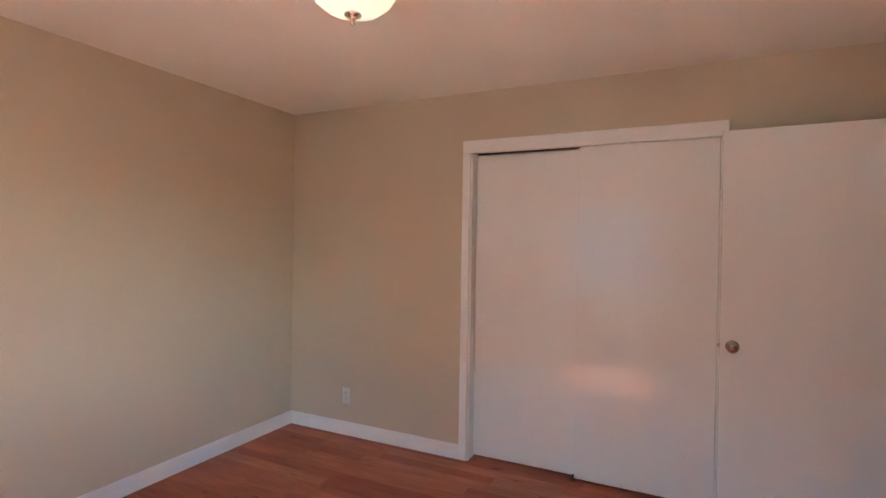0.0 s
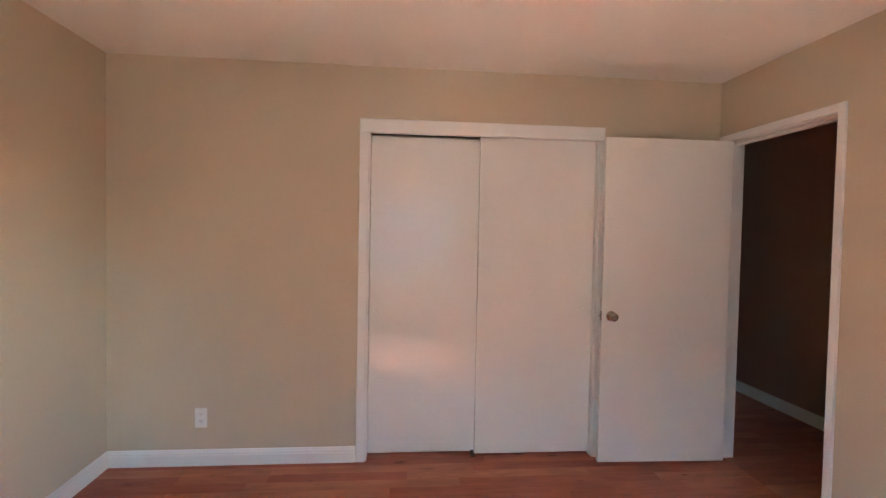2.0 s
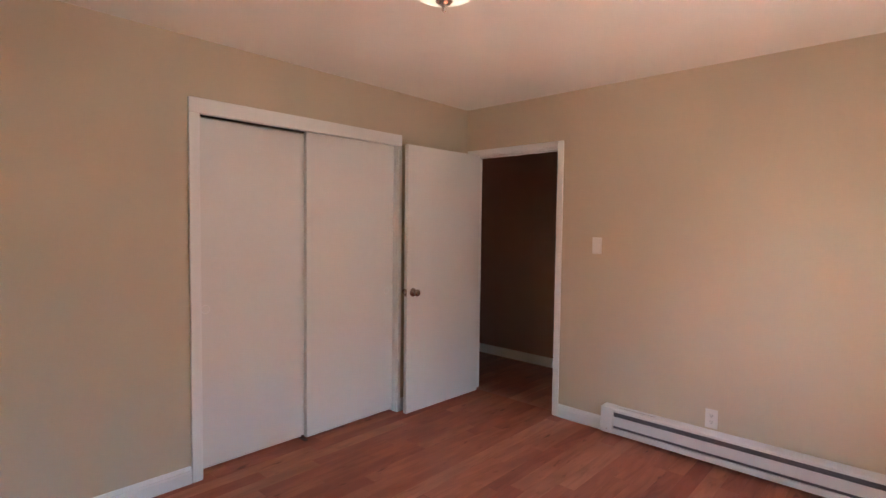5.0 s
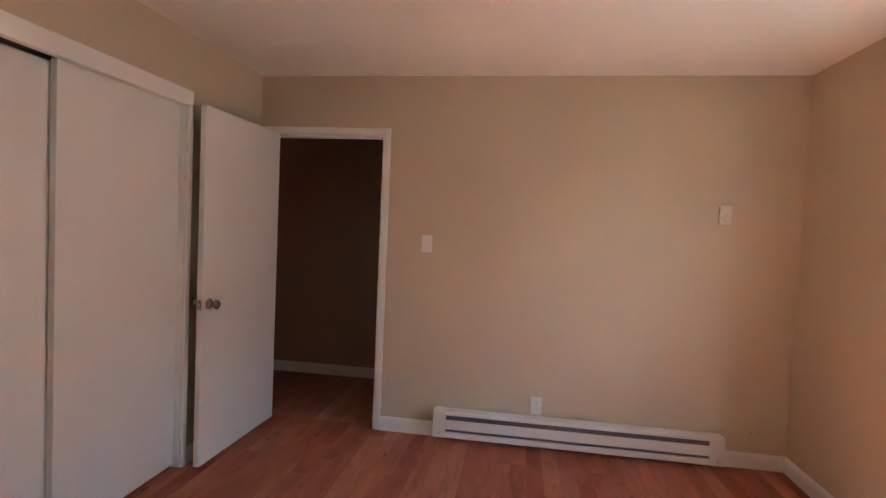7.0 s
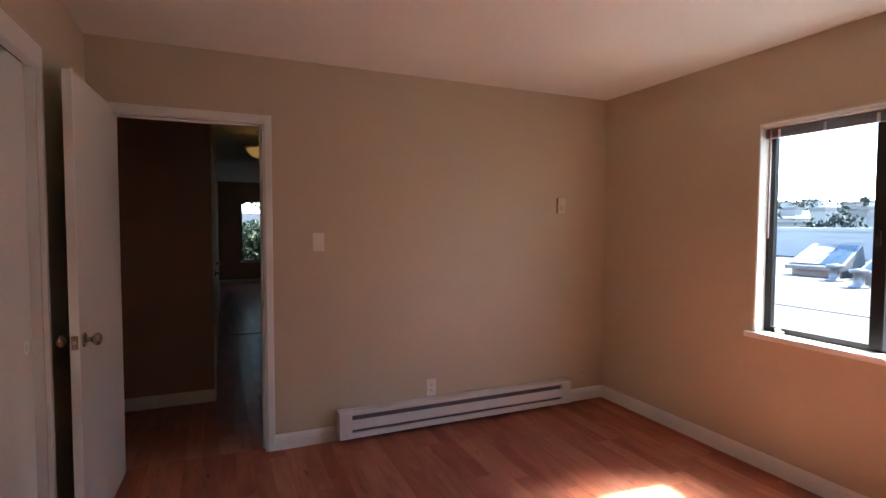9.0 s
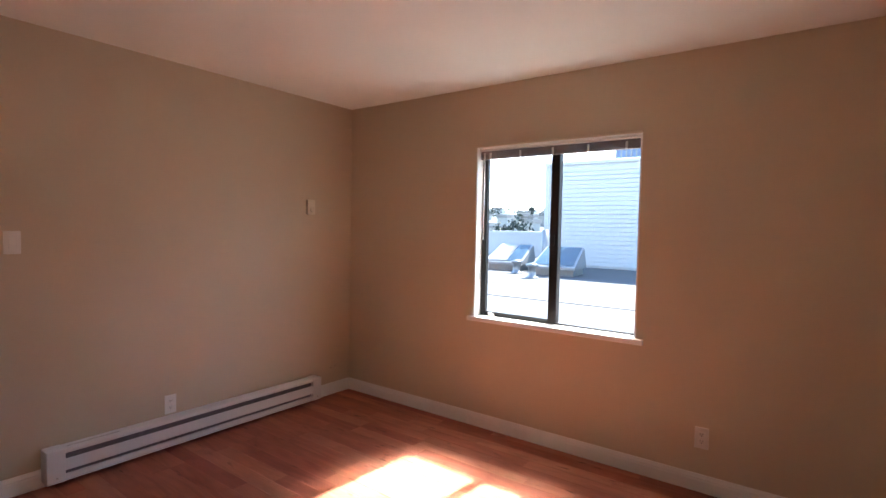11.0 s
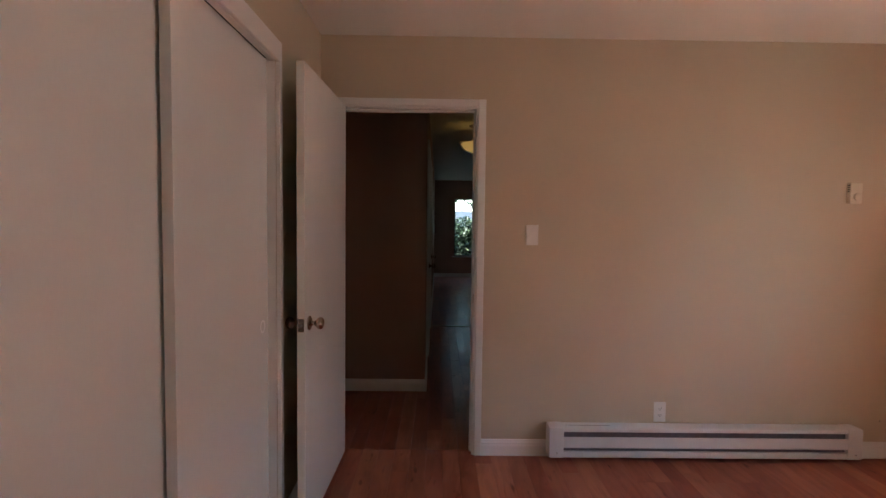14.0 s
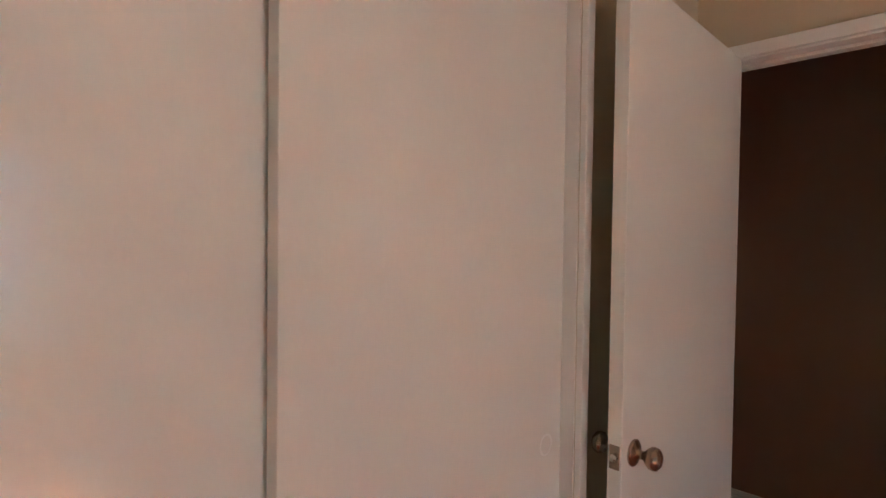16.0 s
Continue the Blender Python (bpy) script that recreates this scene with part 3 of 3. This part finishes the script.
# ---- ceiling lamps ----
def bowl_lamp(at, glass, label, r=0.19, drop=0.0):
    lamp = thing("ceiling_light", label, "ceiling lamp", at=at)
    part("canopy", lathe([(0, 0), (0.075, 0), (0.078, -0.008), (0.060, -0.022), (0.022, -0.030), (0, -0.030)], 40), NICKEL, lamp)
    part("stem", lathe([(0, -0.03), (0.009, -0.03), (0.009, -0.196 - drop), (0, -0.196 - drop)], 16), NICKEL, lamp)
    z = -0.196 - drop
    prof = [(0.012, z), (r * 0.35, z + 0.006), (r * 0.62, z + 0.024), (r * 0.80, z + 0.050), (r * 0.90, z + 0.078), (r * 1.0, z + 0.098),
            (r * 0.985, z + 0.102), (r * 0.88, z + 0.082), (r * 0.78, z + 0.056), (r * 0.60, z + 0.031), (r * 0.33, z + 0.013), (0.012, z + 0.008)]
    part("bowl", lathe(prof, 56), glass, lamp, "flared alabaster glass bowl")
    part("finial", lathe([(0, z + 0.002), (0.030, z + 0.002), (0.031, z - 0.003), (0.024, z - 0.009), (0.011, z - 0.016), (0.008, z - 0.022), (0.0095, z - 0.027), (0.007, z - 0.036), (0.0, z - 0.042)], 28),
         NICKEL, lamp, "brushed nickel finial")
    return lamp


bowl_lamp((-0.842, 1.737, H), BOWL, "alabaster glass bowl ceiling light with nickel finial", 0.172)
corr = bowl_lamp((3.85, 2.275, H), AMBER, "dim amber glass bowl ceiling light on a stem", 0.165, 0.100)
for k in range(3):
    a = radians(120 * k + 80)
    out = Vector((math.cos(a), math.sin(a), 0))
    line = [(0.012, -0.11), (0.030, -0.15), (0.070, -0.172), (0.120, -0.168), (0.160, -0.165), (0.182, -0.180), (0.174, -0.198), (0.157, -0.222), (0.138, -0.250), (0.108, -0.274), (0.060, -0.292), (0.020, -0.301)]
    bm = bmesh.new()
    for (r0, z0), (r1, z1) in zip(line, line[1:]):
        limb(bm, out * r0 + Vector((0, 0, z0)), out * r1 + Vector((0, 0, z1)), 0.006, 0.006, 6)
    part("arm", bm, BRONZE, corr, "dark metal scrolled bowl arm")
bowl_lamp((1.62, 4.44, H), OFFBOWL, "alabaster glass bowl ceiling light in the hall", 0.19, 0.04)


# ---- corridor doors and threshold ----
def side_door(x0, x1):
    d = thing("corridor_door", "closed white painted corridor door with casing, in shade", "door", "corridor doors", at=(x0, HY, 0))
    w = x1 - x0
    part("leaf", box(0.055, w - 0.055, -0.006, 0.0, 0.010, 2.03), TRIM, d)
    part("casing", box(0, 0.055, -0.016, 0, 0, 2.085, 0.003), TRIM, d)
    part("casing", box(w - 0.055, w, -0.016, 0, 0, 2.085, 0.003), TRIM, d)
    part("casing", box(0.055, w - 0.055, -0.016, 0, 2.03, 2.085, 0.003), TRIM, d)
    part("knob", lathe(knob_prof, 24, "Y", (w - 0.12, -0.006, 0.94)), BRONZE, d)


side_door(2.60, 3.50)
side_door(4.00, 4.88)
threshold = thing("threshold_strip", "pale wooden threshold strip across the corridor floor", "threshold", at=(4.95, 0, 0))
part("strip", box(-0.045, 0.045, 1.80, HY - 0.016, 0.0, 0.008, 0.003), mat("pale_strip", (0.42, 0.25, 0.16), 0.35), threshold)

# far window
window_far = thing("window_2", "dark-framed sliding window of the far room", "window", kind="structure")
for y0, y1, z0, z1 in ((FY0, FY0 + 0.03, FZ0, FZ1), (FY1 - 0.03, FY1, FZ0, FZ1), (FY0 + 0.03, FY1 - 0.03, FZ0, FZ0 + 0.03), (FY0 + 0.03, FY1 - 0.03, FZ1 - 0.03, FZ1), (1.545, 1.600, FZ0 + 0.03, FZ1 - 0.03)):
    part("frame_bar", box(FX + 0.05, FX + 0.09, y0, y1, z0, z1), BLACKAL, window_far)
part("sill", box(FX - 0.03, FX + 0.05, FY0 - 0.04, FY1 + 0.04, FZ0 - 0.03, FZ0, 0.004), TRIM, window_far)
for y0, y1 in ((FY0 + 0.03, 1.545), (1.600, FY1 - 0.03)):
    g = part("pane", box(FX + 0.068, FX + 0.072, y0, y1, FZ0 + 0.03, FZ1 - 0.03), GLASS, window_far)
    g.visible_shadow = False


# ---- outdoors ----
def leaf_mesh(points, size, rng, foliage=LEAF):
    verts, faces = [], []
    for p in points:
        u = Vector((rng.gauss(0, 1), rng.gauss(0, 1), rng.gauss(0, 1))).normalized()
        w = u.cross(Vector((rng.gauss(0, 1), rng.gauss(0, 1), rng.gauss(0, 1)))).normalized()
        s = size * rng.uniform(0.6, 1.3)
        k = len(verts)
        verts += [p - u * s, p + w * s * 0.45, p + u * s, p - w * s * 0.45]
        faces.append((k, k + 1, k + 2, k + 3))
    me = bpy.data.meshes.new("leaves")
    me.from_pydata([tuple(v) for v in verts], [], faces)
    me.materials.append(foliage)
    return me


def tree(at, height, spread, n, size, seed, label, foliage=LEAF):
    rng = random.Random(seed)
    t = thing("tree", label, "tree", at=at)
    bm = bmesh.new()
    top = Vector((0, 0, height * 0.55))
    limb(bm, Vector((0, 0, 0)), top, height * 0.035, height * 0.02)
    pts = []
    for k in range(16):
        a = rng.uniform(0, 6.283)
        end = Vector((math.cos(a) * spread * rng.uniform(0.2, 0.8), math.sin(a) * spread * rng.uniform(0.2, 0.8), height * rng.uniform(0.5, 0.95)))
        limb(bm, top * rng.uniform(0.6, 1.0), end, height * 0.012, height * 0.004, 6)
        r = spread * rng.uniform(0.25, 0.45)
        for _ in range(n // 16):
            q = Vector((rng.gauss(0, 0.5), rng.gauss(0, 0.5), rng.gauss(0, 0.4))) * r
            pts.append(end + q)
    part("trunk", bm, BARK, t)
    crown = new("crown", leaf_mesh(pts, size, rng, foliage))
    crown.parent = t
    return t


# ground: one sheet, level near by, rising into wooded hills to the south
def ground_height(x, y):
    r = math.hypot(x, y)
    south = max(0.0, min(1.0, (-y / max(r, 1.0) + 0.25) * 1.5))
    k = max(0.0, min(1.0, (r - 60.0) / 1100.0))
    n = noise.fractal(Vector((x * 0.004, y * 0.004, 3.0)), 1.0, 2.0, 4)
    return -8.0 + south * (k * 52.0 + n * 20.0 * k)


gm = bmesh.new()
radii = [0, 8, 20, 40, 60, 90, 130, 180, 240, 320, 420, 540, 680, 840, 1000, 1150, 1300, 1800, 4500]
prev = None
for r in radii:
    ring = []
    for i in range(144):
        a = 2 * math.pi * i / 144
        x, y = r * math.cos(a), r * math.sin(a)
        z = ground_height(x, y) if r <= 1300 else (-8.0)
        ring.append(gm.verts.new((x, y, z)))
        if r == 0:
            break
    if prev:
        for i in range(144):
            j = (i + 1) % 144
            if len(prev) == 1:
                gm.faces.new((prev[0], ring[i], ring[j]))
            else:
                gm.faces.new((prev[i], ring[i], ring[j], prev[j]))
    prev = ring
for f in gm.faces:
    f.smooth = True
tagged(part("ground", gm, HILL), "dark wooded hills and ground beyond the roofs", "ground", kind="structure")

# houses of the town on the slope
rng = random.Random(5)
tb, tr = bmesh.new(), bmesh.new()
for _ in range(260):
    a = radians(rng.uniform(-100, -30))
    r = rng.uniform(110, 620)
    x, y = r * math.cos(a), r * math.sin(a)
    z = ground_height(x, y)
    w, d, h = rng.uniform(5, 10), rng.uniform(5, 9), rng.uniform(3, 5.5)
    bm_box(tb, x - w / 2, x + w / 2, y - d / 2, y + d / 2, z - 3, z + h)
    bm_box(tr, x - w / 2 - 0.4, x + w / 2 + 0.4, y - d / 2 - 0.4, y + d / 2 + 0.4, z + h, z + h + rng.uniform(0.4, 1.8))
town = thing("far_town", "hazy pale houses of a town on a far slope", "town", kind="stuff")
part("walls", tb, TOWN, town)
part("roofs", tr, TOWNROOF, town)
pts = []
for _ in range(260):
    a, r = radians(rng.uniform(-100, -30)), rng.uniform(140, 900)
    x, y = r * math.cos(a), r * math.sin(a)
    c = Vector((x, y, ground_height(x, y) + 3))
    s = rng.uniform(2.5, 5.5)
    for _ in range(40):
        pts.append(c + Vector((rng.gauss(0, 0.5), rng.gauss(0, 0.5), rng.gauss(0, 0.4))) * s)
woods = new("far_trees", leaf_mesh(pts, 1.6, rng, FARLEAF))
tagged(woods, "dark trees scattered between the far houses", "trees", kind="stuff")

# the flat roof outside the window
RZ = 0.30
roof_deck = thing("flat_roof", "pale sunlit flat membrane roof outside the window", "roof", kind="structure")
part("deck", box(-16, 16, -26, YS - 0.22, -8.2, RZ), ROOF, roof_deck)
SEAMM = mat("dark_roof_seam", (0.10, 0.10, 0.11), 0.8)
for y in (-2.6, -4.6, -6.4):
    part("seam", box(-16, 16, y - 0.012, y + 0.012, RZ, RZ + (0.012 if y == -4.6 else 0.004)), SEAMM if y == -4.6 else ROOF, roof_deck)

sided = thing("sided_building", "white building with horizontal lap siding on the roof", "building")
SX1, SYF, SH = 5.18, -12.5, 3.53
part("core", box(-16, SX1, SYF - 8, SYF - 0.03, RZ, SH), SIDING, sided)
board = extrude([(0.0, 0.0), (0.040, 0.0), (0.040, 0.008), (0.030, 0.122), (0.0, 0.122)], 16 + SX1)
first = part("siding_board", board, SIDING, sided)
first.matrix_basis = pose(-16, SYF - 0.03, RZ + 0.06)
z = RZ + 0.06 + 0.134
while z + 0.13 < SH:
    ob = new("siding_board", first.data)
    ob.parent = sided
    ob.matrix_basis = pose(-16, SYF - 0.03, z)
    z += 0.134
part("corner_trim", box(SX1 - 0.10, SX1 + 0.02, SYF - 0.05, SYF + 0.02, RZ + 0.9, SH), SIDING, sided)
part("coping", box(-16, SX1 + 0.05, SYF - 8, SYF + 0.04, SH, SH + 0.10), SIDING, sided)
rail = thing("roof_screen", "blue rooftop screen with white upright bars", "screen", at=(0, SYF - 0.3, SH + 0.10))
part("panel", box(-14, 3.02, -0.02, 0.02, 0.06, 2.2), RAILBLUE, rail)
for k in range(60):
    x = 3.0 - k * 0.15
    part("bar", box(x - 0.02, x + 0.02, 0.02, 0.05, 0.0, 2.25), METAL, rail)
mast = thing("roof_mast", "thin grey metal frame mast on the roof", "mast", at=(4.55, SYF - 0.5, SH + 0.10))
mb = bmesh.new()
for x in (-0.16, 0.16):
    limb(mb, Vector((x, 0, 0)), Vector((x * 0.8, 0, 1.4)), 0.02, 0.02)
for k in range(3):
    limb(mb, Vector((-0.15, 0, 0.1 + 0.4 * k)), Vector((0.15, 0, 0.5 + 0.4 * k)), 0.014, 0.014)
part("lattice", mb, METAL, mast)

low = thing("low_building", "low white sided roof building beyond the skylights", "building")
part("wall", box(SX1 + 0.3, 20, -19, -17, RZ, 1.25), SIDING, low)
part("coping", box(SX1 + 0.25, 20, -19.05, -16.94, 1.25, 1.38), SIDING, low)
for k in range(5):
    part("siding_board", box(SX1 + 0.3, 20, -17.0, -16.975, RZ + 0.02 + k * 0.18, RZ + 0.18 + k * 0.18), SIDING, low)


def skylight(at, turn):
    s = thing("skylight", "metal-framed sloped roof skylight on a raised curb", "skylight", "roof skylights", at=at, turn=turn)
    part("curb", box(-0.48, 0.48, -0.55, 0.45, 0, 0.16), METAL, s)
    bm = bmesh.new()
    low_, high = 0.16, 0.70
    v = [bm.verts.new(p) for p in ((-0.56, 0.62, low_), (0.56, 0.62, low_), (0.56, -0.62, low_), (-0.56, -0.62, low_),
                                   (-0.56, 0.62, low_ + 0.08), (0.56, 0.62, low_ + 0.08), (0.50, -0.55, high), (-0.50, -0.55, high))]
    for q in ((0, 3, 2, 1), (0, 1, 5, 4), (1, 2, 6, 5), (2, 3, 7, 6), (3, 0, 4, 7), (4, 5, 6, 7)):
        bm.faces.new([v[i] for i in q])
    part("hood", bm, METAL, s)
    bm = bmesh.new()
    v = [bm.verts.new(p) for p in ((-0.50, 0.54, low_ + 0.125), (0.50, 0.54, low_ + 0.125), (0.45, -0.50, high + 0.005), (-0.45, -0.50, high + 0.005))]
    bm.faces.new(v)
    bmesh.ops.solidify(bm, geom=bm.faces, thickness=0.03)
    part("glazing", bm, SKYL, s, "blue-grey skylight glazing")
    return s


sk = skylight((3.28, -9.4, RZ), 8)
sk_far = skylight((5.02, -9.95, RZ), 8)
# added pale sheet, stands in for the bright reflection on half this glazing
cover = bmesh.new()
cover.faces.new([cover.verts.new(p) for p in ((0.50, 0.545, 0.295), (-0.10, 0.545, 0.295), (-0.09, -0.50, 0.715), (0.45, -0.50, 0.715))])
bmesh.ops.solidify(cover, geom=cover.faces, thickness=-0.02)
part("glare_panel", cover, SIDING, sk_far, "pale panel standing in for glare on the glazing")
vent_prof = [(0, 0), (0.16, 0), (0.14, 0.03), (0.09, 0.05), (0.09, 0.26), (0.15, 0.28), (0.15, 0.33), (0.0, 0.36)]
for x, y in ((3.35, -8.0), (4.25, -8.9)):
    v = part("roof_vent", lathe(vent_prof, 20, "Z", (x, y, RZ)), METAL)
    tagged(v, "small pale metal roof vent with a cap", "roof vent", "roof vents")
p = part("vent_pipe", lathe([(0, 0), (0.09, 0), (0.09, 1.15), (0, 1.15)], 16, "Z", (4.12, -10.3, RZ)), METAL)
tagged(p, "pale upright vent pipe on the roof", "pipe")

tree((28.0, -52.0, ground_height(28, -52)), 10.0, 4.2, 3200, 0.32, 3, "dark round-crowned tree beyond the roof", FARLEAF)

# planting outside the far window
terrace = part("terrace", box(FX + 0.3, 19, -6, 8, -8.2, -0.3), GROUND)
tagged(terrace, "planted bank outside the far window", "ground", kind="structure")
rng = random.Random(9)
pts = []
for _ in range(22000):
    y = rng.uniform(-1.5, 4.5)
    h = 1.42 + 0.20 * noise.noise(Vector((y * 1.3, 0, 7))) + 0.10 * noise.noise(Vector((y * 5, 2, 7)))
    zz = rng.uniform(-0.3, h)
    pts.append(Vector((12.4 + rng.gauss(0, 0.28) + 0.35 * noise.noise(Vector((y * 2, zz * 2, 1))), y, zz)))
hedge = new("hedge", leaf_mesh(pts, 0.055, rng))
tagged(hedge, "dense green leafy hedge outside the far window", "hedge", kind="stuff")
core = bmesh.new()
bmesh.ops.create_grid(core, x_segments=40, y_segments=14, size=1.0)
for v in core.verts:
    yy, zz = 1.5 + v.co.x * 3.2, 0.5 + v.co.y * 0.82
    v.co = Vector((12.75 + 0.12 * noise.noise(Vector((yy * 3, zz * 3, 5))), yy, zz))
bmesh.ops.solidify(core, geom=core.faces, thickness=0.25)
part("inner_growth", core, FARLEAF, hedge)
tree((14.2, 0.98, -0.3), 4.4, 1.75, 11000, 0.075, 12, "leafy green tree behind the hedge")
far_house = thing("white_house", "pale white house roof beyond the hedge", "house", at=(40, 4.0, -8))
part("wall", box(-5, 5, -9, 9, 0, 9.2), SIDING, far_house)
part("roof", box(-5.4, 5.4, -9.4, 9.4, 9.2, 10.2), TOWNROOF, far_house)

# ---- floor strips ----
SW, SL_T = 0.095, 0.012
rng = random.Random(21)
strip_mesh = {}


def strip_data(length):
    key = round(length, 2)
    if key not in strip_mesh:
        bm = bmesh.new()
        x1, y1, b = key - 0.0004, SW - 0.0004, 0.0006
        lowr = [bm.verts.new(c) for c in ((0, 0, -SL_T), (x1, 0, -SL_T), (x1, y1, -SL_T), (0, y1, -SL_T))]
        mid = [bm.verts.new(c) for c in ((0, 0, -b), (x1, 0, -b), (x1, y1, -b), (0, y1, -b))]
        topr = [bm.verts.new(c) for c in ((b, b, 0), (x1 - b, b, 0), (x1 - b, y1 - b, 0), (b, y1 - b, 0))]
        for lo, hi in ((lowr, mid), (mid, topr)):
            for i in range(4):
                j = (i + 1) % 4
                bm.faces.new((lo[i], lo[j], hi[j], hi[i]))
        bm.faces.new(topr)
        me = bpy.data.meshes.new("floor_strip")
        bm.to_mesh(me)
        bm.free()
        me.materials.append(WOOD)
        strip_mesh[key] = me
    return strip_mesh[key]


def run_of_strips(x0, x1, place):
    x = x0
    piece = rng.choice((0.3, 0.5, 0.7, 0.9))
    while x < x1 - 0.01:
        piece = min(piece, x1 - x)
        place(x, piece)
        x += piece
        piece = rng.choice((0.5, 0.6, 0.7, 0.8, 0.9, 1.0, 1.2))


y = YS - 0.02
while y < YN + 0.12:
    def put_strip(x, length, y=y):
        ob = new("floor_strip", strip_data(length))
        ob.parent = floor
        ob.location = (x, y, 0)
    run_of_strips(XL - 0.02, XR + 0.06, put_strip)
    y += SW

verts, faces = [], []


def put_far(x, length, y):
    k = len(verts)
    b = 0.0005
    for zz, i in ((-0.011, 0.0), (-b, 0.0), (0.0, b)):
        verts.extend(((x + i, y + i, zz), (x + length - 0.0008 - i, y + i, zz), (x + length - 0.0008 - i, y + SW - 0.0008 - i, zz), (x + i, y + SW - 0.0008 - i, zz)))
    for r in (0, 4):
        for i in range(4):
            j = (i + 1) % 4
            faces.append((k + r + i, k + r + j, k + r + 4 + j, k + r + 4 + i))
    faces.append((k + 8, k + 9, k + 10, k + 11))


y = YS - 0.02 - 19 * SW
while y < 6.0:
    run_of_strips(XR + 0.06 if y > DY0 - 0.1 else XR + WT, FX if y < HY else HX + 0.05, lambda x, length, y=y: put_far(x, length, y))
    y += SW
me = bpy.data.meshes.new("floor_strips")
me.from_pydata(verts, [], faces)
me.materials.append(WOOD_FAR)
far_strips = new("floor_strips", me)
far_strips.parent = floor_hall
tagged(far_strips, kind="stuff")
